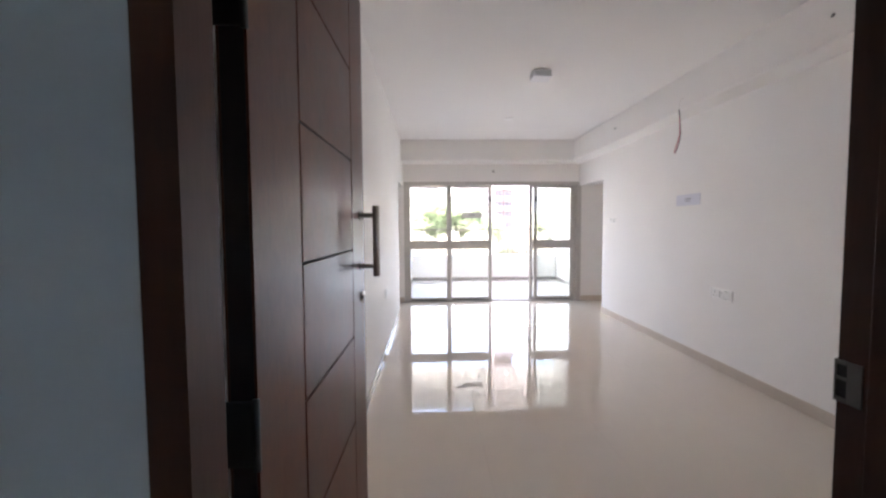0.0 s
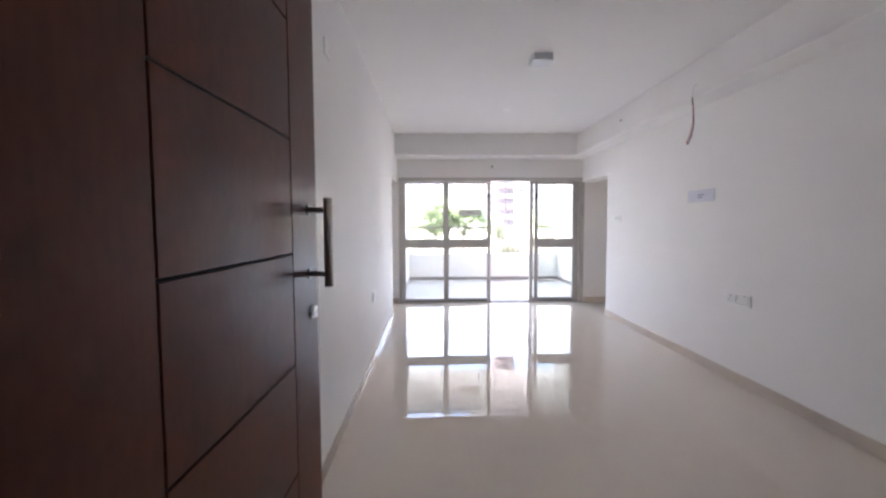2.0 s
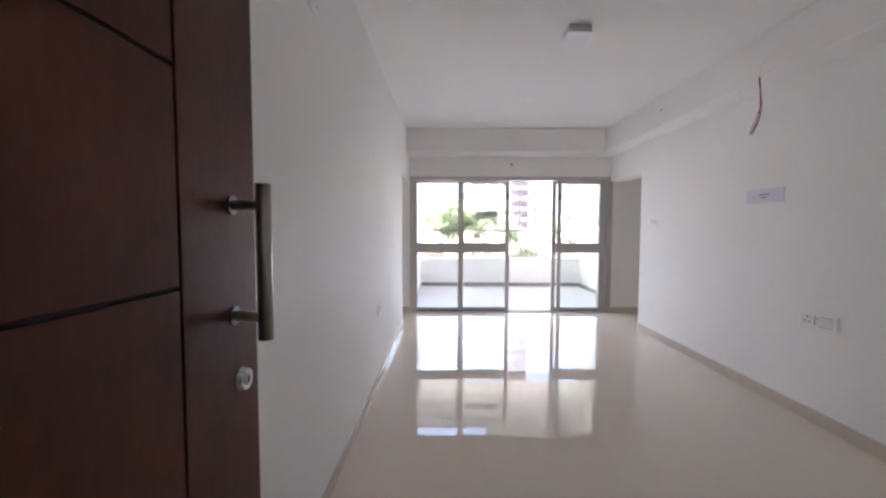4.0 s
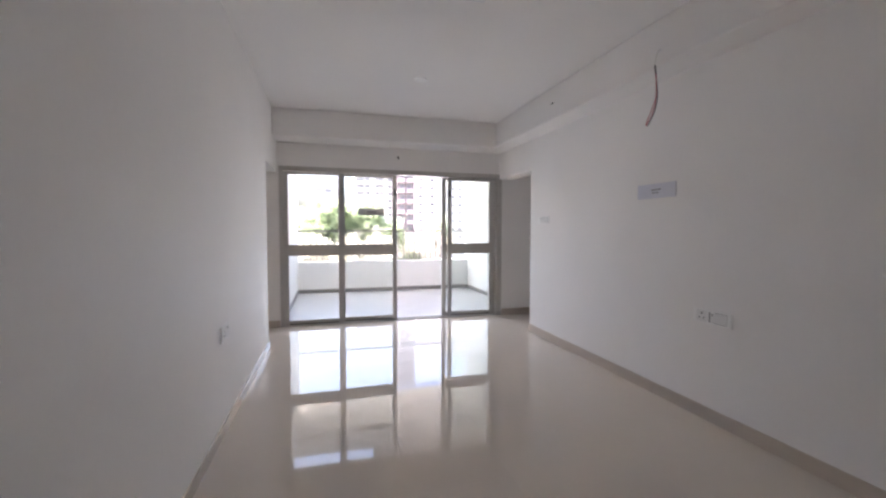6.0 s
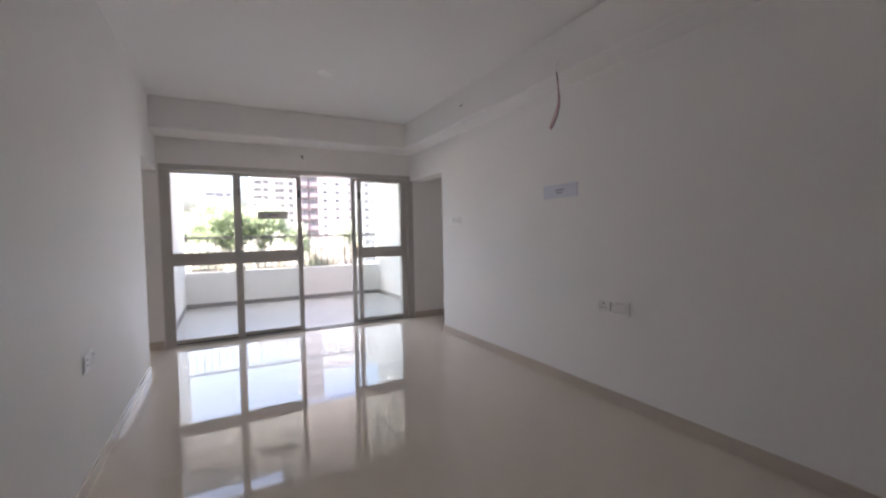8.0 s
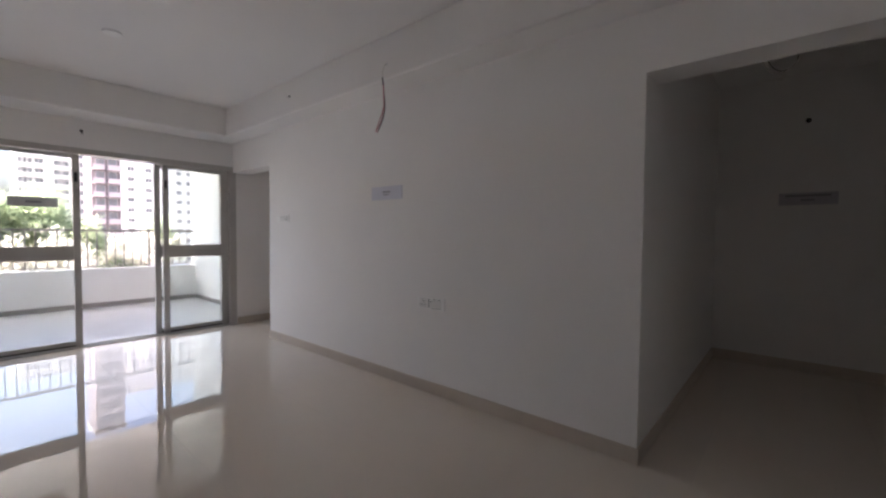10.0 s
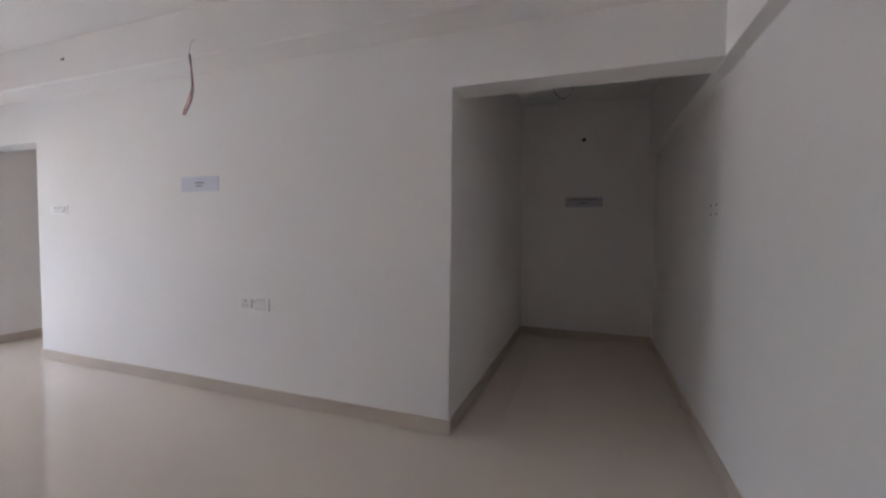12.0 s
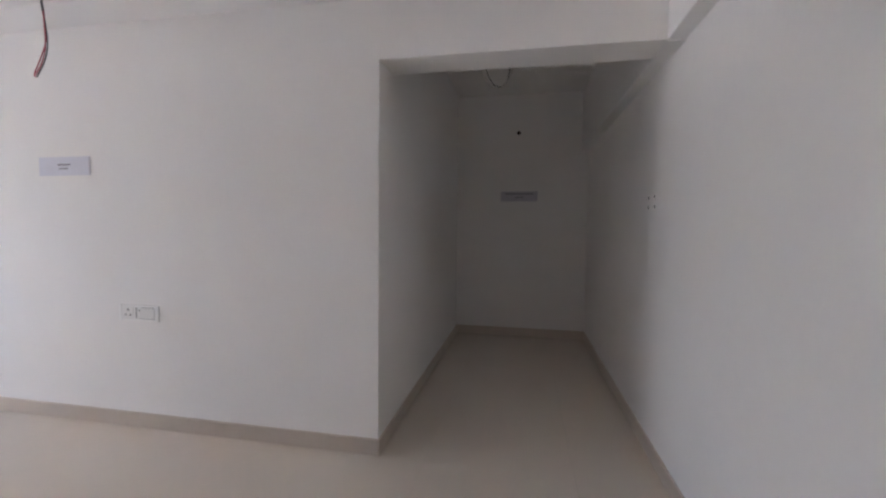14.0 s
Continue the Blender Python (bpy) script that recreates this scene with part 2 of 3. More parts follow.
# unseen side rooms, added so light from those openings reaches the passages
structure("wall_side_room_right", boxes((6.0, 6.1, 2.865, YF, 0, H)), WALL, "white wall closing an unseen room added on the right", "wall")
structure("wall_side_room_left", boxes((-3.4, -3.2, 4.0, YF, 0, H), (-3.4, XL - 0.2, 3.8, 4.0, 0, H)), WALL, "white walls closing an unseen room added on the left", "wall")
structure("beam_far", boxes((XL, 2.74, 7.55, YF, BEAM, H), bevel=0.012), WALL, "white painted ceiling beam above the balcony doors", "beam")
structure("beam_right", boxes((2.74, XR, 1.29, YF, BEAM, H), bevel=0.012), WALL, "white painted ceiling beam along the wall", "beam")
structure("beam_entry", boxes((XL, XR, YN, 1.29, 2.18, H), (XR + 0.23, 5.8, YN, 1.29, 2.18, H), (XR, XR + 0.23, YN, 1.29, 2.172, 2.178)), WALL,
          "white painted beam above the entrance wall", "beam")


MATT_SKIRT = material("satin_skirting_tile", (0.58, 0.505, 0.43), 0.42, vary=0.05, scale=2.5, fine=18, bump=0.0, rough_vary=0.03)


def skirting(x0, x1, y0, y1, h=0.095, mat=MATT_SKIRT, z=0.0):
    structure("skirting", boxes((x0, x1, y0, y1, z, z + h), bevel=0.002), mat, "polished beige tile skirting along the wall foot", "skirting")


S = 0.011
skirting(XL, XL + S, 2.3, 7.0, 0.08, SKIRT)
skirting(XL - 0.2, XL, 7.0, 7.0 + S)
skirting(-3.2, -0.205, YF - S, YF)
skirting(XR - S, XR, 2.715, 6.955)
skirting(XR - S, XR + 0.23, 2.715 - S, 2.715)
skirting(XR + 0.23, 5.8, 2.715 - S, 2.715)
skirting(5.8 - S, 5.8, YN + S, 2.715 - S)
skirting(1.0, 5.8, YN, YN + S)
skirting(XR - S, XR + 0.23, 6.955, 6.955 + S)
skirting(3.045, 6.0, YF - S, YF)

# the stair lobby outside the entrance; an unseen side-wall window is added to light it
structure("wall_lobby", boxes((-1.7, -1.5, -2.6, 1.06, 0, H), (-1.7, 2.7, -2.8, -2.6, 0, H), (2.5, 2.7, -2.6, -1.95, 0, H), (2.5, 2.7, -1.1, 1.06, 0, H),
                              (2.5, 2.7, -1.95, -1.1, 0, 1.72), (2.5, 2.7, -1.95, -1.1, 2.5, H)), LOBBY, "grey-blue painted stair lobby walls", "wall")
structure("wall_lobby_front", boxes((-1.5, -0.066, 1.052, 1.06, 0, H), (0.989, 2.5, 1.052, 1.06, 0, H), (-0.066, 0.989, 1.052, 1.06, 2.305, H)), LOBBY,
          "grey-blue painted lobby wall around the entrance door", "wall")

# unseen wall blocks added above the flat to keep the sun off the balcony
structure("wall_upper_storeys", boxes((-12, 14, 7.9, 8.2, H + 0.15, 24), (-1.4, -0.4, 8.2, 11.3, 2.87, 24)), PLASTER, "unseen pale wall blocks that keep the sun off the balcony", "wall")


# ---- entrance door ----
def entrance_door():
    fr = tagged(new("door_frame"), "dark-stained wooden entrance door frame with a rebate", "door frame", kind="structure")
    part("jamb", boxes((-0.064, -0.014, 1.045, 1.13, 0, 2.3), (-0.075, -0.055, 1.13, 1.214, 0, 2.3)), FRAME_WOOD, fr)
    part("jamb", boxes((0.916, 0.987, 1.045, 1.13, 0, 2.3), (0.957, 0.987, 1.13, 1.214, 0, 2.3), bevel=0.0008), FRAME_WOOD, fr)
    part("head", boxes((-0.014, 0.916, 1.045, 1.13, 2.24, 2.3), (-0.055, 0.957, 1.13, 1.214, 2.265, 2.3)), FRAME_WOOD, fr)
    plate = part("strike_plate", boxes((0.954, 0.9568, 1.172, 1.196, 1.086, 1.156), bevel=0.0008), DULL_STEEL, fr, "steel strike plate")
    part("keep_frame", boxes((0.953, 0.9568, 1.196, 1.216, 1.149, 1.156), (0.953, 0.9568, 1.196, 1.216, 1.123, 1.128), (0.953, 0.9568, 1.196, 1.216, 1.086, 1.093),
                             (0.953, 0.9568, 1.2135, 1.216, 1.093, 1.123), (0.953, 0.9568, 1.2135, 1.216, 1.128, 1.149)), DULL_STEEL, plate)
    part("bolt_hole", boxes((0.9555, 0.9568, 1.196, 1.2135, 1.093, 1.123)), HOLE, plate)
    part("bolt_hole", boxes((0.9555, 0.9568, 1.196, 1.2135, 1.128, 1.149)), HOLE, plate)
    part("screw", rod((0.954, 1.181, 1.147), (0.9532, 1.181, 1.147), 0.0032, 12), DULL_STEEL, plate)
    part("screw", rod((0.954, 1.181, 1.095), (0.9532, 1.181, 1.095), 0.0032, 12), DULL_STEEL, plate)
    leaf = tagged(new("door_1"), "dark brown veneered entrance door with grooved panels, standing open", "door", kind="structure")
    pivot = Matrix.Translation((0, 1.216, 0))
    leaf.matrix_world = Matrix.Translation((-0.006, 0, 0)) @ pivot @ pose(0, 0, 0, 0, 0, -0.8) @ pivot.inverted()
    y0, y1, g0, g1, top = 1.216, 2.208, 1.454, 1.988, 2.25
    part("core", boxes((-0.044, -0.005, y0, y1, 0.008, top), bevel=0.0015), GROOVE, leaf)
    part("stile", boxes((-0.005, 0, y0, g0 - 0.003, 0.008, top), bevel=0.0012), WOOD, leaf)
    part("stile", boxes((-0.005, 0, g1 + 0.003, y1, 0.008, top), bevel=0.0012), WOOD, leaf)
    lines = [0.011] + [0.995 + 0.306 * k for k in range(-3, 5)] + [top + 0.003]
    for a, b in zip(lines, lines[1:]):
        part("panel", boxes((-0.005, 0, g0 + 0.003, g1 - 0.003, a + 0.003, b - 0.003), bevel=0.0012), WOOD, leaf)
    part("edge_band", boxes((-0.043, -0.0055, y1, y1 + 0.003, 0.009, top - 0.001)), WOOD, leaf)
    part("back_face", boxes((-0.048, -0.044, y0, y1, 0.008, top)), WOOD, leaf)
    for z in (0.25, 0.99, 1.69):
        h = part("hinge", boxes((-0.05, -0.004, 1.2115, 1.2155, z, z + 0.11), bevel=0.001), HINGE, leaf, "steel butt hinge")
        part("hinge_pin", rod((-0.0015, 1.212, z - 0.004), (-0.0015, 1.212, z + 0.114), 0.006), HINGE, h, smooth=True)
    # pull handle on two standoffs
    hy, hx = 2.108, 0.064
    bar = part("pull_handle", rod((hx, hy, 1.195), (hx, hy, 1.459), 0.0125, 24), STEEL, leaf, "brushed steel tubular pull handle", True)
    for z in (1.232, 1.424):
        part("standoff", rod((0.0, hy + 0.016, z), (hx, hy, z), 0.0085, 20), STEEL, bar, smooth=True)
        part("rosette", rod((0.0, hy + 0.016, z), (0.004, hy + 0.016, z), 0.0165, 28), DULL_STEEL, bar, smooth=False)
    lock = part("lock_cylinder", rod((0.0, 2.15, 1.11), (0.009, 2.15, 1.11), 0.023, 32, 0.019), CHROME, leaf, "satin chrome round lock", False)
    part("lock_core", rod((0.009, 2.15, 1.11), (0.0105, 2.15, 1.11), 0.011, 24), STEEL, lock)
    part("keyhole", boxes((0.0105, 0.0112, 2.148, 2.152, 1.104, 1.116)), HOLE, lock)


entrance_door()


# ---- balcony doors ----
def sash(x0, x1, y, label, glass=(0.062, 0.062)):
    """A sliding aluminium leaf with two panes and a broad middle rail."""
    s = tagged(new("sliding_door"), label, "sliding door", "balcony sliding doors", "structure")
    a, b = x0 + glass[0], x1 - glass[1]
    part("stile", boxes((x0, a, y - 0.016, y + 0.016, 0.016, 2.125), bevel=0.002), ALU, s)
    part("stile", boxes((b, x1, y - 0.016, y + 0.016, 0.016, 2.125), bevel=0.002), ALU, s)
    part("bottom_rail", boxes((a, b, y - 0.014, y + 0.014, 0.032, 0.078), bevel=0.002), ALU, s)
    # dark strip added for the line of shade beneath the leaf
    part("brush_seal", boxes((a, b, y - 0.008, y + 0.008, 0.018, 0.032)), RUBBER, s, "dark strip standing in for the shade under the leaf")
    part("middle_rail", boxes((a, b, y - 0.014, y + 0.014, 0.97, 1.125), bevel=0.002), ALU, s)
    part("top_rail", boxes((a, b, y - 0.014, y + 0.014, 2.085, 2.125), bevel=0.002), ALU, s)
    for z0, z1 in ((0.078, 0.97), (1.125, 2.085)):
        p = part("pane", boxes((a, b, y - 0.0025, y + 0.0025, z0, z1)), GLASS, s, "clear glass pane")
        p.visible_shadow = False
    return s


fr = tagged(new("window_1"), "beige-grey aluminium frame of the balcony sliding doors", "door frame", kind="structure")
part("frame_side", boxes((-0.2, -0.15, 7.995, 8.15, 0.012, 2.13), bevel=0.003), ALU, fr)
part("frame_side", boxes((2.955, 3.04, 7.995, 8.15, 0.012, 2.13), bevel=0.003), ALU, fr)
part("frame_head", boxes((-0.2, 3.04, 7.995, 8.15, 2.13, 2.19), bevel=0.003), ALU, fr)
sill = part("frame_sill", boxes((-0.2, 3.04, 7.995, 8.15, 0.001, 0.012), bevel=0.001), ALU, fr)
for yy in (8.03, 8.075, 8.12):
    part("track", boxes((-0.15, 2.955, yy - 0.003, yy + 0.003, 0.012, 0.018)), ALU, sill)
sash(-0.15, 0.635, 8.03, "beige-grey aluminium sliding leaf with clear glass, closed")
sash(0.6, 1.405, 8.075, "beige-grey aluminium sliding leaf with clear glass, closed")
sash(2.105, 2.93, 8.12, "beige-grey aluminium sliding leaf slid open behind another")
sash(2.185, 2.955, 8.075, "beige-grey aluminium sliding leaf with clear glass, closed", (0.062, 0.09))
for lx, ly in ((0.64, 8.052), (1.37, 8.052), (2.215, 8.052)):
    lt = thing("door_latch", (lx, ly, 1.83), "small black latch on an aluminium door stile", "latch", "door latches")
    part("latch_body", boxes((-0.012, 0.012, -0.008, 0.0065, 0, 0.1), bevel=0.002), RUBBER, lt)
    part("latch_lever", boxes((-0.005, 0.005, -0.016, -0.008, 0.03, 0.07), bevel=0.001), RUBBER, lt)


# ---- notices ----
def notice(name, m, w, h, sheet, bars, label, curl=0.0):
    """A paper strip with printed lines; local x along the paper, y up, z out of the wall."""
    t = thing(name, m, label, "notice", "paper notices")
    bm = bmesh.new()
    nx = 16
    cols = []
    for i in range(nx + 1):
        u = i / nx
        z = 0.0015 + curl * max(0.0, (u - 0.85) / 0.15) ** 2
        cols.append([bm.verts.new((w * (u - 0.5), y, z + dz)) for y, dz in ((-h / 2, 0), (h / 2, 0), (h / 2, 0.0006), (-h / 2, 0.0006))])
    for c0, c1 in zip(cols, cols[1:]):
        for k in range(4):
            bm.faces.new((c0[k], c0[(k + 1) % 4], c1[(k + 1) % 4], c1[k]))
    bm.faces.new(cols[0])
    bm.faces.new(cols[-1][::-1])
    part("sheet", bm, sheet, t)
    if curl:
        # grey strip puts the shade of the curled edge into colour
        part("tape", boxes((w / 2 - 0.012, w / 2 - 0.002, -h / 2 + 0.004, h / 2 - 0.004, 0.0022 + curl, 0.0027 + curl)), DULL_PAPER, t, "grey strip standing in for the curled edge's shade")
    for x, y, bw, bh in bars:
        part("printed_line", boxes((x - bw / 2, x + bw / 2, y - bh / 2, y + bh / 2, 0.0022, 0.0027)), INK, t)
    return t


def on_wall(p, out, up=(0, 0, 1)):
    """The pose of a thing on a wall: local z points out of it, local y up."""
    z, y = Vector(out), Vector(up)
    x = y.cross(z)
    m = Matrix((x, y, z)).transposed().to_4x4()
    m.translation = p
    return m


notice("wall_notice", on_wall((XR, 4.818, 1.65), (-1, 0, 0)), 0.41, 0.118, PAPER,
       [(-0.005, 0.01, 0.1, 0.011), (-0.01, -0.014, 0.07, 0.009)], "bluish white paper notice with two printed lines, on the wall", 0.004)
notice("wall_notice", on_wall((5.8, 1.985, 1.66), (-1, 0, 0)), 0.425, 0.116, DULL_PAPER,
       [(0.0, 0.03, 0.33, 0.018), (0.0, -0.012, 0.1, 0.016)], "lilac-grey paper notice on the dim niche wall", 0.0)
notice("glass_notice", on_wall((1.04, 8.0715, 1.59), (0, -1, 0)), 0.375, 0.1, BACKLIT_PAPER,
       [(0.0, 0.0, 0.12, 0.02)], "white paper notice stuck on the glass, greyed for its shaded back", 0.0)


# ---- switches and sockets ----
def switch_plate(m, w, h, modules, label):
    """A plate with modules: 's' socket, 'k' rocker switch, 'b' blank, 'o' open box with screw holes."""
    t = thing("switch_plate" if "s" not in modules else "power_socket", m, label, "wall socket" if "s" in modules else "light switch")
    plate = part("plate", boxes((-w / 2, w / 2, -h / 2, h / 2, 0, 0.009 if "o" not in modules else 0.002), bevel=0.0025 if "o" not in modules else 0.0005), PLASTIC if "o" not in modules else WALL, t)
    part("back_box", boxes((-w / 2 + 0.004, w / 2 - 0.004, -h / 2 + 0.004, h / 2 - 0.004, -0.02, 0)), GREY_PLASTIC, t)
    step = (w - 0.02) / len(modules)
    for i, k in enumerate(modules):
        c = -w / 2 + 0.01 + step * (i + 0.5)
        r = step / 2 - 0.002
        if k == "s":
            part("socket", boxes((c - r, c + r, -h / 2 + 0.01, h / 2 - 0.01, 0.009, 0.0115), bevel=0.001), MODULE, t)
            for dx, dy, rr in ((0, 0.017, 0.0065), (-0.014, -0.012, 0.0055), (0.014, -0.012, 0.0055)):
                part("pin_hole", rod((c + dx, dy, 0.0115), (c + dx, dy, 0.0121), rr, 12), HOLE, plate)
        elif k == "k":
            part("rocker", boxes((c - r, c + r, -h / 2 + 0.012, h / 2 - 0.012, 0.009, 0.0135), bevel=0.002), MODULE, t)
            part("rocker_mark", boxes((c - 0.012, c + 0.012, h / 2 - 0.028, h / 2 - 0.02, 0.0135, 0.0139)), GREY_PLASTIC, plate)
        elif k == "o":
            for dx in (-r * 0.55, r * 0.55):
                for dy in (-0.028, 0.028):
                    part("screw_hole", rod((c + dx, dy, 0.002), (c + dx, dy, 0.0026), 0.0085, 12), HOLE, plate)
        else:
            part("blank", boxes((c - r, c + r, -h / 2 + 0.012, h / 2 - 0.012, 0.009, 0.0105), bevel=0.001), PLASTIC, t)
    return t




def socket_and_wide_switch(m, w, h, label):
    """A long plate: end bezels, a three-pin socket, a dark gap and one wide switch with a dot."""
    t = thing("power_socket", m, label, "wall socket")
    plate = part("plate", boxes((-w / 2, w / 2, -h / 2, h / 2, 0, 0.008), bevel=0.002), PLASTIC, t)
    part("back_box", boxes((-w / 2 + 0.004, w / 2 - 0.004, -h / 2 + 0.004, h / 2 - 0.004, -0.02, 0)), GREY_PLASTIC, t)
    for a, b in ((0.0, 0.07), (0.93, 1.0)):
        part("end_bezel", boxes((w * (a - 0.5), w * (b - 0.5), -h / 2, h / 2, 0.008, 0.0125), bevel=0.0015), PLASTIC, plate)
    part("socket", boxes((-0.41 * w, -0.13 * w, -h / 2 + 0.01, h / 2 - 0.01, 0.008, 0.0105), bevel=0.001), MODULE, plate)
    for dx, dy, rr in ((-0.27, 0.019, 0.0065), (-0.335, -0.013, 0.0055), (-0.215, -0.013, 0.0055)):
        part("pin_hole", rod((dx * w, dy, 0.0105), (dx * w, dy, 0.0111), rr, 12), HOLE, plate)
    part("gap", boxes((-0.085 * w, -0.04 * w, -h / 2 + 0.016, h / 2 - 0.016, 0.008, 0.0088)), GREY_PLASTIC, plate)
    switch = part("rocker", boxes((-0.035 * w, 0.4 * w, -h / 2 + 0.016, h / 2 - 0.016, 0.008, 0.0135), bevel=0.002), MODULE, plate)
    # grey strips stand in for the shade along the switch's upper and lower seams
    part("shadow_gap", boxes((0.08 * w, 0.38 * w, h / 2 - 0.0155, h / 2 - 0.0125, 0.008, 0.0086)), GREY_PLASTIC, plate)
    part("shadow_gap", boxes((0.0, 0.38 * w, -h / 2 + 0.0125, -h / 2 + 0.0155, 0.008, 0.0086)), GREY_PLASTIC, plate)
    part("mark", rod((0.03 * w, 0.018, 0.0135), (0.03 * w, 0.018, 0.0139), 0.005, 12), HOLE, switch)


socket_and_wide_switch(on_wall((XR, 4.28, 0.732), (-1, 0, 0)), 0.29, 0.1, "white plastic power socket plate with a wide switch")
switch_plate(on_wall((XR, 6.625, 1.457), (-1, 0, 0)), 0.27, 0.088, "bkks", "white plastic switch plate beside the passage opening")
switch_plate(on_wall((XL, 5.03, 0.655), (1, 0, 0)), 0.2, 0.1, "sk", "white plastic power socket plate on the wall")
switch_plate(on_wall((3.43, YN, 1.443), (0, 1, 0)), 0.22, 0.1, "o", "white open switch plate with screw holes in the niche")


chime = thing("blank_plate", on_wall((XL, 3.29, 2.383), (1, 0, 0)), "small white blank cover plate high on the wall", "cover plate")
part("plate", boxes((-0.055, 0.055, -0.045, 0.045, 0, 0.006), bevel=0.002), PLASTIC, chime)
part("screw", rod((-0.042, 0, 0.006), (-0.042, 0, 0.0072), 0.004, 12), STEEL, chime)
part("screw", rod((0.042, 0, 0.006), (0.042, 0, 0.0072), 0.004, 12), STEEL, chime)


# ---- cables and ceiling points ----
def cable_loop(name, at, runs, label):
    t = thing(name, at, label, "cable")
    for points, r, mat in runs:
        part("wire", tube(points, r), mat, t, smooth=True)
    part("outlet_ring", rod((-0.002, 0, 0), (0.004, 0, 0), 0.009, 16), PALE_PLASTIC, t)
    return t


down = [(0, 0, 0), (-0.02, 0.008, -0.02), (-0.028, 0.02, -0.09), (-0.02, 0.012, -0.2), (-0.015, 0.004, -0.33), (-0.008, 0.034, -0.42), (-0.002, 0.105, -0.508)]
back = [(-0.002, 0.105, -0.508), (-0.002, 0.122, -0.492), (-0.008, 0.06, -0.40), (-0.012, 0.014, -0.30), (-0.03, 0.026, -0.18), (-0.03, 0.008, -0.06), (0, 0.004, 0.002)]
red = [(0, -0.004, 0), (-0.026, 0.01, -0.06), (-0.026, 0.008, -0.2), (-0.022, 0.008, -0.34), (-0.014, 0.046, -0.435), (-0.006, 0.112, -0.5)]
bare = down[:3] + [(-0.026, 0.018, -0.13)]
sleeve = [(-0.027, 0.019, -0.105), (-0.025, 0.017, -0.14), (-0.022, 0.014, -0.175)]
cable_loop("hanging_cable", (2.74, 4.532, 2.614), [(bare, 0.0028, WHITE_WIRE), (sleeve, 0.0055, BLACK_WIRE), ([(-0.023, 0.015, -0.16)] + down[3:], 0.0032, BLACK_WIRE),
                                                  (back[:4] + [(-0.022, 0.018, -0.165)], 0.0028, RED_WIRE), ([(-0.024, 0.012, -0.165)] + red[2:], 0.003, RED_WIRE)],
           "red and black electric cable loop hanging from the beam")
loop = [(0, 0.127, 0), (-0.01, 0.132, -0.12), (0, 0.069, -0.252), (0, 0, -0.282), (0, -0.081, -0.228), (0, -0.138, -0.108), (0, -0.127, 0)]
loop2 = [(0.01, 0.115, 0), (0, 0.103, -0.108), (0.01, 0.046, -0.228), (0.01, -0.023, -0.264), (0.01, -0.092, -0.204), (0.01, -0.115, 0)]
t = thing("ceiling_cable", (4.7, 2.19, H), "white and black cable loop hanging from the niche ceiling", "cable")
part("wire", tube(loop, 0.0045), WHITE_WIRE, t, smooth=True)
part("wire", tube(loop2, 0.0035), BLACK_WIRE, t, smooth=True)

for py, pz in ((6.0, 2.672), (3.05, 2.656)):
    t = thing("wall_light_point", on_wall((2.74, py, pz), (-1, 0, 0)), "small dark cable outlet in the white beam", "cable outlet", "cable outlets")
    part("outlet_hole", rod((0, 0, 0.0002), (0, 0, 0.003), 0.011, 16), HOLE, t)
    part("wire_stub", tube([(0, 0, 0.002), (0.004, -0.006, 0.018), (0.008, -0.02, 0.022)], 0.003), GREY_PLASTIC, t, smooth=True)
t = thing("wall_light_point", on_wall((1.418, YF, 2.38), (0, -1, 0)), "black cable outlet above the balcony doors", "cable outlet", "cable outlets")
part("outlet_hole", rod((0, 0, 0.0002), (0, 0, 0.004), 0.014, 16), HOLE, t)
part("wire_stub", tube([(0, 0, 0.003), (0.0, -0.012, 0.03), (0.004, -0.035, 0.034)], 0.006), BLACK_WIRE, t, smooth=True)
t = thing("wall_light_point", on_wall((5.8, 2.0, 2.4), (-1, 0, 0)), "black cable outlet high on the niche wall", "cable outlet", "cable outlets")
part("outlet_hole", rod((0, 0, 0.0002), (0, 0, 0.004), 0.022, 16), HOLE, t)
part("wire_stub", tube([(0, 0, 0.003), (0.0, -0.01, 0.02), (0.006, -0.025, 0.024)], 0.006), BLACK_WIRE, t, smooth=True)

fan = thing("ceiling_fan_box", (1.335, 4.51, H), "pale grey square fan hook box under the ceiling", "ceiling box")
part("box", boxes((-0.082, 0.082, -0.08, 0.08, -0.055, 0), bevel=0.004), PALE_PLASTIC, fan)
part("cover", boxes((-0.088, 0.088, -0.086, 0.086, -0.061, -0.055), bevel=0.002), PALE_PLASTIC, fan)
cap = thing("ceiling_rose", (1.35, 6.16, H), "round white cover plate on the ceiling", "ceiling rose")
part("cover", rod((0, 0, -0.012), (0, 0, 0), 0.06, 32, 0.066), PLASTIC, cap)


# ---- balcony ----
BX0, BX1, BY1 = -0.2, 3.54, 11.1
structure("balcony_floor", boxes((BX0 - 0.2, BX1 + 0.2, 8.2, 11.3, -0.2, -0.012)), DECK, "light grey matt tile balcony floor", "floor")
structure("wall_balcony_left", boxes((BX0 - 0.2, BX0, 8.2, 11.3, -0.012, 2.72)), PLASTER, "white painted balcony side wall", "wall")
structure("wall_balcony_right", boxes((BX1, BX1 + 0.2, 8.2, 11.3, -0.012, 2.72)), PLASTER, "white painted balcony side wall", "wall")
structure("parapet", boxes((BX0, BX1, BY1, 11.25, -0.012, 0.65), bevel=0.004), PLASTER, "low white painted balcony parapet", "parapet")
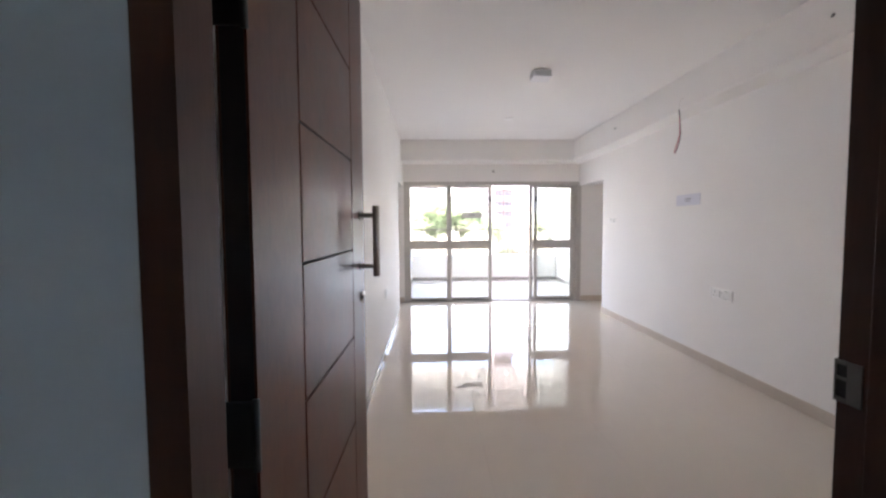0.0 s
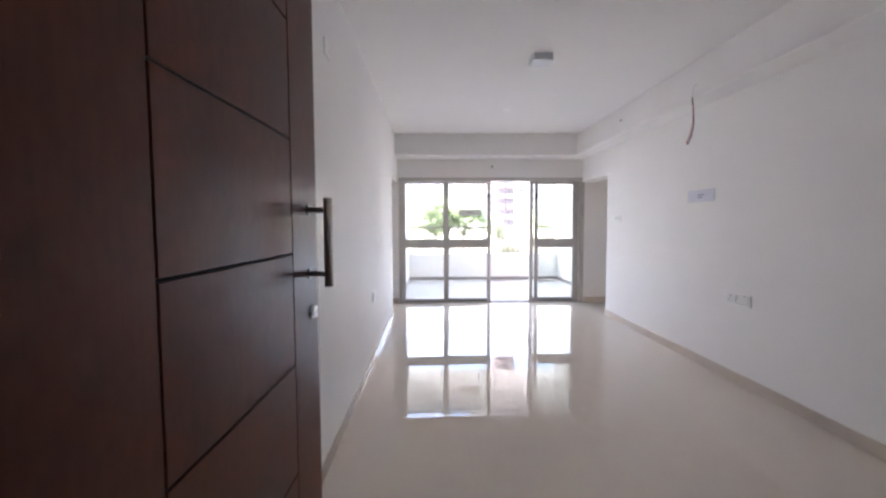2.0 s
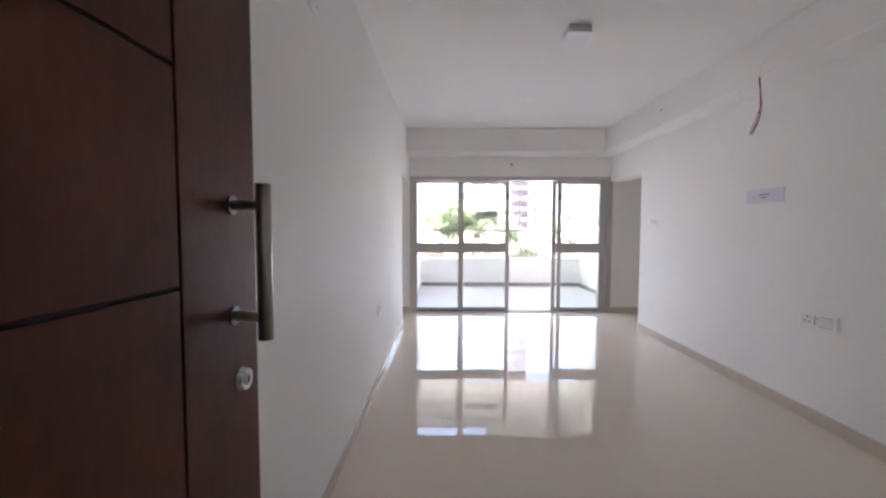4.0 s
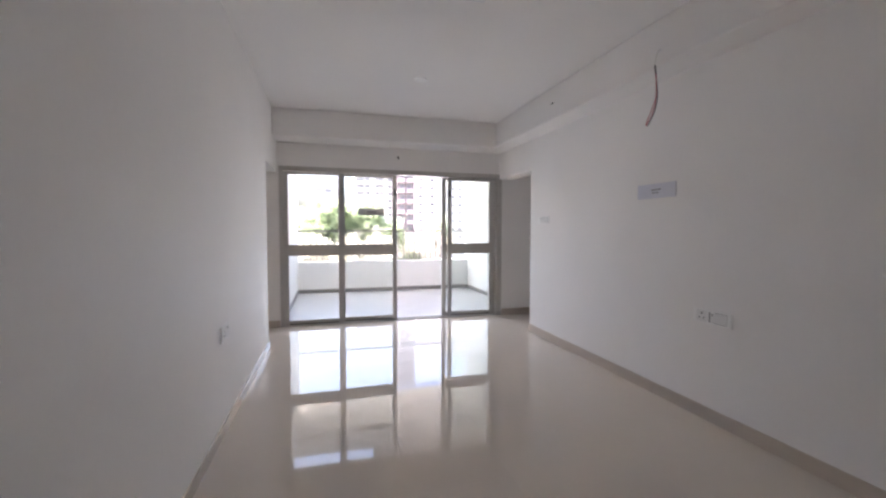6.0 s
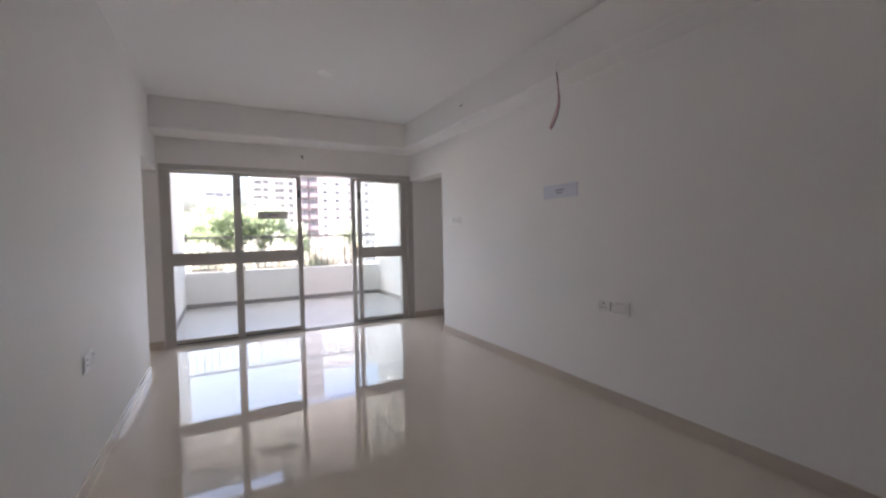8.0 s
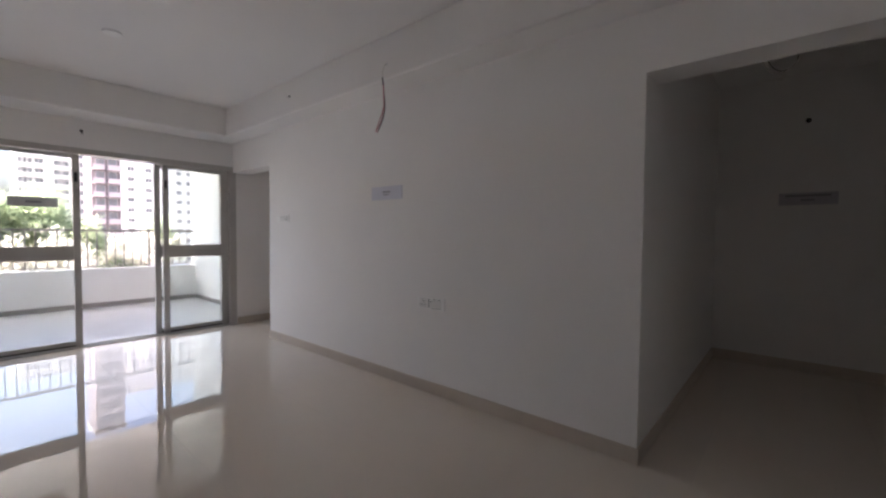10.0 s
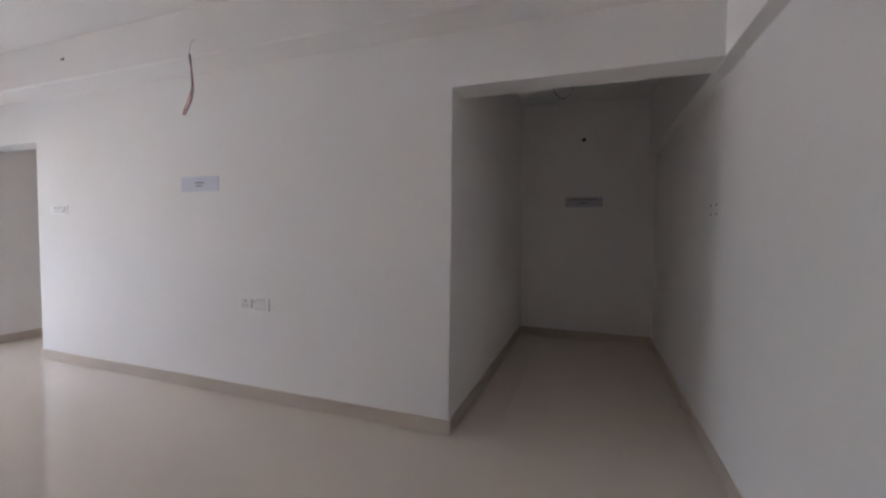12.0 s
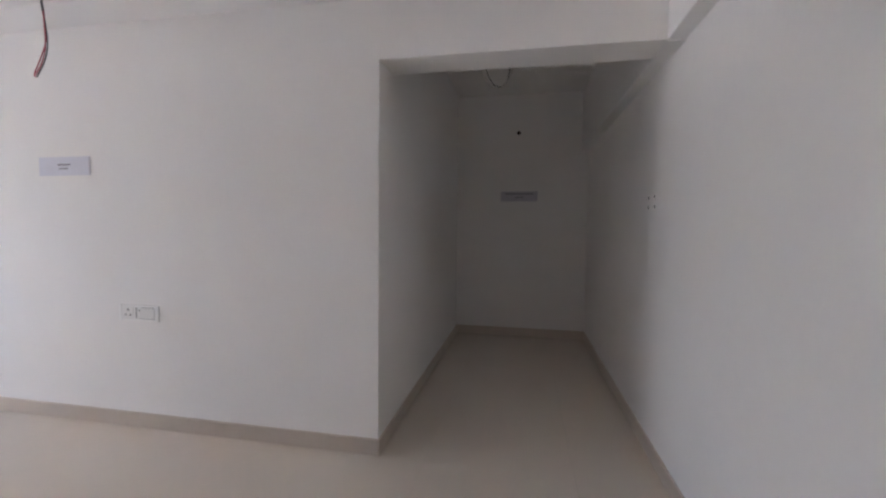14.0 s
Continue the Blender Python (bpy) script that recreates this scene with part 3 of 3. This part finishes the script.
# cut-out added to put the bright patch into the room floor's reflection
structure("balcony_ceiling", boxes((-0.4, 1.2, 8.2, 9.27, 2.72, 2.87), (-0.4, -0.2, 9.27, 9.86, 2.72, 2.87), (-0.4, 1.2, 9.86, 12.2, 2.72, 2.87), (1.2, 3.74, 8.2, 12.2, 2.72, 2.87)), SLAB, "white balcony slab with a cut-out", "ceiling")
skirting(BX0, BX1, BY1 - 0.012, BY1, 0.08, DECK_SKIRT, -0.012)
skirting(BX1 - 0.012, BX1, 8.2, BY1 - 0.012, 0.08, DECK_SKIRT, -0.012)
skirting(BX0, BX0 + 0.012, 8.2, BY1 - 0.012, 0.08, DECK_SKIRT, -0.012)

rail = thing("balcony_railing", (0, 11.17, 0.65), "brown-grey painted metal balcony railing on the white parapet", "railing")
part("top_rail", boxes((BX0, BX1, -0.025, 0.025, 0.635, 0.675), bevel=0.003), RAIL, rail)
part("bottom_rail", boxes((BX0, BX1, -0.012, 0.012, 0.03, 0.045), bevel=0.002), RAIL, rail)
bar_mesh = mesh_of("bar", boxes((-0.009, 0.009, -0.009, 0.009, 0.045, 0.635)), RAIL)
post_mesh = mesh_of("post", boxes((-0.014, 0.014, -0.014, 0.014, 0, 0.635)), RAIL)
for k in range(1, 30):
    x = BX0 + k * (BX1 - BX0) / 30
    b = new("post" if k % 8 == 0 else "bar", post_mesh if k % 8 == 0 else bar_mesh)
    b.parent = rail
    b.location = (x, 0, 0)


# ---- outside: ground, towers, trees ----
G = -9.0
structure("ground", boxes((-900, 900, -900, 900, G - 1, G)), GROUND, "dry open ground far below the balcony", "ground")


def tower(name, x0, x1, y, depth, top, storey, mat, columns, win, label, balconies=(), slab_mat=None, deep=1.4):
    """A block of flats whose front faces -y, with a window in each storey and column and balconies over some spans."""
    w = x1 - x0
    t = thing(name, (x0, y, G), label, "apartment building")
    hh = top - G
    slab_mat = slab_mat or mat
    part("wall", boxes((0, w, 0, depth, 0, hh)), mat, t)
    part("roof", boxes((-0.3, w + 0.3, -0.3, depth + 0.3, hh, hh + 0.9)), TOWER_WHITE, t)
    a, h = win[0] / 2, win[1]
    frame_me = mesh_of("window", boxes((-a - 0.12, a + 0.12, -0.12, 0, -0.12, 0), (-a - 0.12, a + 0.12, -0.12, 0, h, h + 0.12),
                                       (-a - 0.12, -a, -0.12, 0, 0, h), (a, a + 0.12, -0.12, 0, 0, h)), slab_mat)
    pane_me = mesh_of("pane", boxes((-a, -0.04, -0.03, -0.005, 0, h), (0.04, a, -0.03, -0.005, 0, h)), WINDOW_DARK)
    shade_me = mesh_of("sunshade", boxes((-a - 0.3, a + 0.3, -0.7, 0, h + 0.2, h + 0.32)), mat)
    slabs = [mesh_of("balcony", boxes((p * w, q * w, -deep, 0, -0.2, 0), (p * w, q * w, -deep, 0.1 - deep, 0, 0.9)), slab_mat) for p, q in balconies]
    z = storey * 0.35
    while z + storey < hh:
        for c in columns:
            f = new("window", frame_me)
            f.parent, f.location = t, (c * w, 0, z)
            p = new("pane", pane_me)
            p.parent = f
            s = new("sunshade", shade_me)
            s.parent = f
        for me in slabs:
            b = new("balcony", me)
            b.parent, b.location = t, (0, 0, z - storey * 0.3)
        z += storey
    return t


tower("apartment_tower", 10.6, 28.0, 180, 14, 44, 3.0, TOWER_WHITE, (0.1, 0.17, 0.31, 0.56, 0.65, 0.86), (1.9, 1.5),
      "tall cream apartment tower with stacked balconies", ((0.22, 0.4), (0.7, 0.78)))
tower("apartment_tower", 28.5, 52.0, 150, 14, 46, 3.0, TOWER_WHITE, (0.175, 0.36, 0.55, 0.7, 0.82, 0.94), (1.5, 1.15), "tall cream apartment tower with many small windows")
tower("apartment_tower", 19.0, 24.2, 120, 9, 44, 3.0, TOWER_PINK, (0.3, 0.72), (1.5, 1.6), "dusty pink apartment tower with stacked balconies",
      ((0.02, 0.4), (0.52, 0.98)), TOWER_SLAB, 1.8)
tower("apartment_tower", -6.6, 4.3, 215, 14, 26.0, 3.1, TOWER_GREY, (0.12, 0.28, 0.5, 0.64, 0.88), (1.5, 1.7), "grey flat-roofed apartment block far off")


def tree(at, height, radius, seed, label, clumps=520, leaf=LEAF):
    """A tapered trunk with limbs, under a ragged crown of many small leaf clumps."""
    rnd = random.Random(seed)
    t = thing("tree", at, label, "tree", "trees beyond the balcony")
    trunk = rod((0, 0, 0), (0.1, 0.05, height * 0.5), 0.28, 12, 0.16)
    ends = []
    for k in range(14):
        a = k * 2.4 + rnd.uniform(-0.4, 0.4)
        z0 = height * rnd.uniform(0.3, 0.5)
        r = rnd.uniform(0.15, 0.9)
        e = Vector((math.cos(a) * radius * r, math.sin(a) * radius * r, height * (rnd.uniform(0.86, 0.95) - 0.16 * r * r)))
        limb = rod((0.06, 0.03, z0), e, 0.11, 8, 0.03)
        me = bpy.data.meshes.new("limb")
        limb.to_mesh(me)
        trunk.from_mesh(me)
        limb.free()
        bpy.data.meshes.remove(me)
        ends.append(e)
    part("trunk", trunk, BARK, t)
    verts, faces = [], []
    for k in range(clumps):
        e = rnd.choice(ends)
        c = e + Vector((rnd.gauss(0, radius * 0.27), rnd.gauss(0, radius * 0.27), rnd.gauss(0, height * 0.07) - height * 0.085))
        size = rnd.uniform(0.45, 1.05)
        for j in range(72):
            p = c + Vector((rnd.gauss(0, size * 0.55), rnd.gauss(0, size * 0.55), rnd.gauss(0, size * 0.4)))
            q = Euler((rnd.uniform(-0.9, 0.9), rnd.uniform(-0.9, 0.9), rnd.uniform(0, 6.28))).to_matrix()
            l, w = rnd.uniform(0.1, 0.19), rnd.uniform(0.06, 0.11)
            i = len(verts)
            verts += [tuple(p + q @ Vector(v)) for v in ((-l, 0, 0), (0, -w, 0.02), (l, 0, -0.02), (0, w, 0.02))]
            faces.append((i, i + 1, i + 2, i + 3))
    me = bpy.data.meshes.new("crown")
    me.from_pydata(verts, [], faces)
    me.materials.append(leaf)
    crown = new("crown", me)
    crown.parent = t
    return t


tree((0.2, 60, G), 14.8, 3.0, 3, "broad green tree with a ragged crown")
tree((5.0, 60, G), 14.2, 2.9, 8, "wide green tree with a dense crown")
tree((8.4, 58, G), 12.0, 1.6, 12, "lower green tree beside a wider one", 110)
tree((18.4, 70, G), 13.2, 1.2, 21, "slender young tree with a thin crown", 50)
tree((11.6, 60, G), 7.6, 1.6, 27, "small tree with a sparse crown on the open ground", 40)
tree((-1.6, 55, G), 9.6, 2.2, 31, "low pale green tree with a loose crown", 170, PALE_LEAF)
tree((2.6, 54, G), 9.3, 2.2, 37, "low pale green tree with a loose crown", 170, PALE_LEAF)
tree((6.6, 55, G), 9.5, 2.0, 41, "low pale green tree with a loose crown", 170, PALE_LEAF)
tree((12.6, 62, G), 9.7, 1.9, 43, "low tree with a thin loose crown, its leaves paled for glare", 90, PALE_LEAF)
tree((16.2, 68, G), 9.9, 2.1, 47, "low tree with a thin loose crown, its leaves paled for glare", 100, PALE_LEAF)
tree((20.6, 74, G), 9.8, 2.2, 53, "low tree with a thin loose crown, its leaves paled for glare", 100, PALE_LEAF)


# ---- floor tiles, each with its own veining, laid with tight joints ----
fn, fl = FLOOR.node_tree.nodes, FLOOR.node_tree.links
info, spread = fn.new("ShaderNodeObjectInfo"), fn.new("ShaderNodeVectorMath")
spread.operation = "SCALE"
spread.inputs[0].default_value = (37.0, 53.0, 11.0)
fl.new(info.outputs["Random"], spread.inputs["Scale"])
fl.new(spread.outputs[0], fn["Mapping"].inputs["Location"])
TILE, JOINT = 0.8, 0.00025
tile_meshes = {}
for i in range(-8, 4):
    for j in range(-7, 8):
        x0, x1 = 3.0 + TILE * i, min(3.0 + TILE * (i + 1), 6.1)
        y0, y1 = max(2.45 + TILE * j, -2.8), min(2.45 + TILE * (j + 1), 8.2)
        w, d = round(x1 - x0, 3), round(y1 - y0, 3)
        if (w, d) not in tile_meshes:
            tile_meshes[w, d] = mesh_of("tile", boxes((JOINT, w - JOINT, JOINT, d - JOINT, -0.0023, 0)), FLOOR)
        t = new("tile", tile_meshes[w, d])
        t.parent, t.location = floor, (x0, y0, 0)
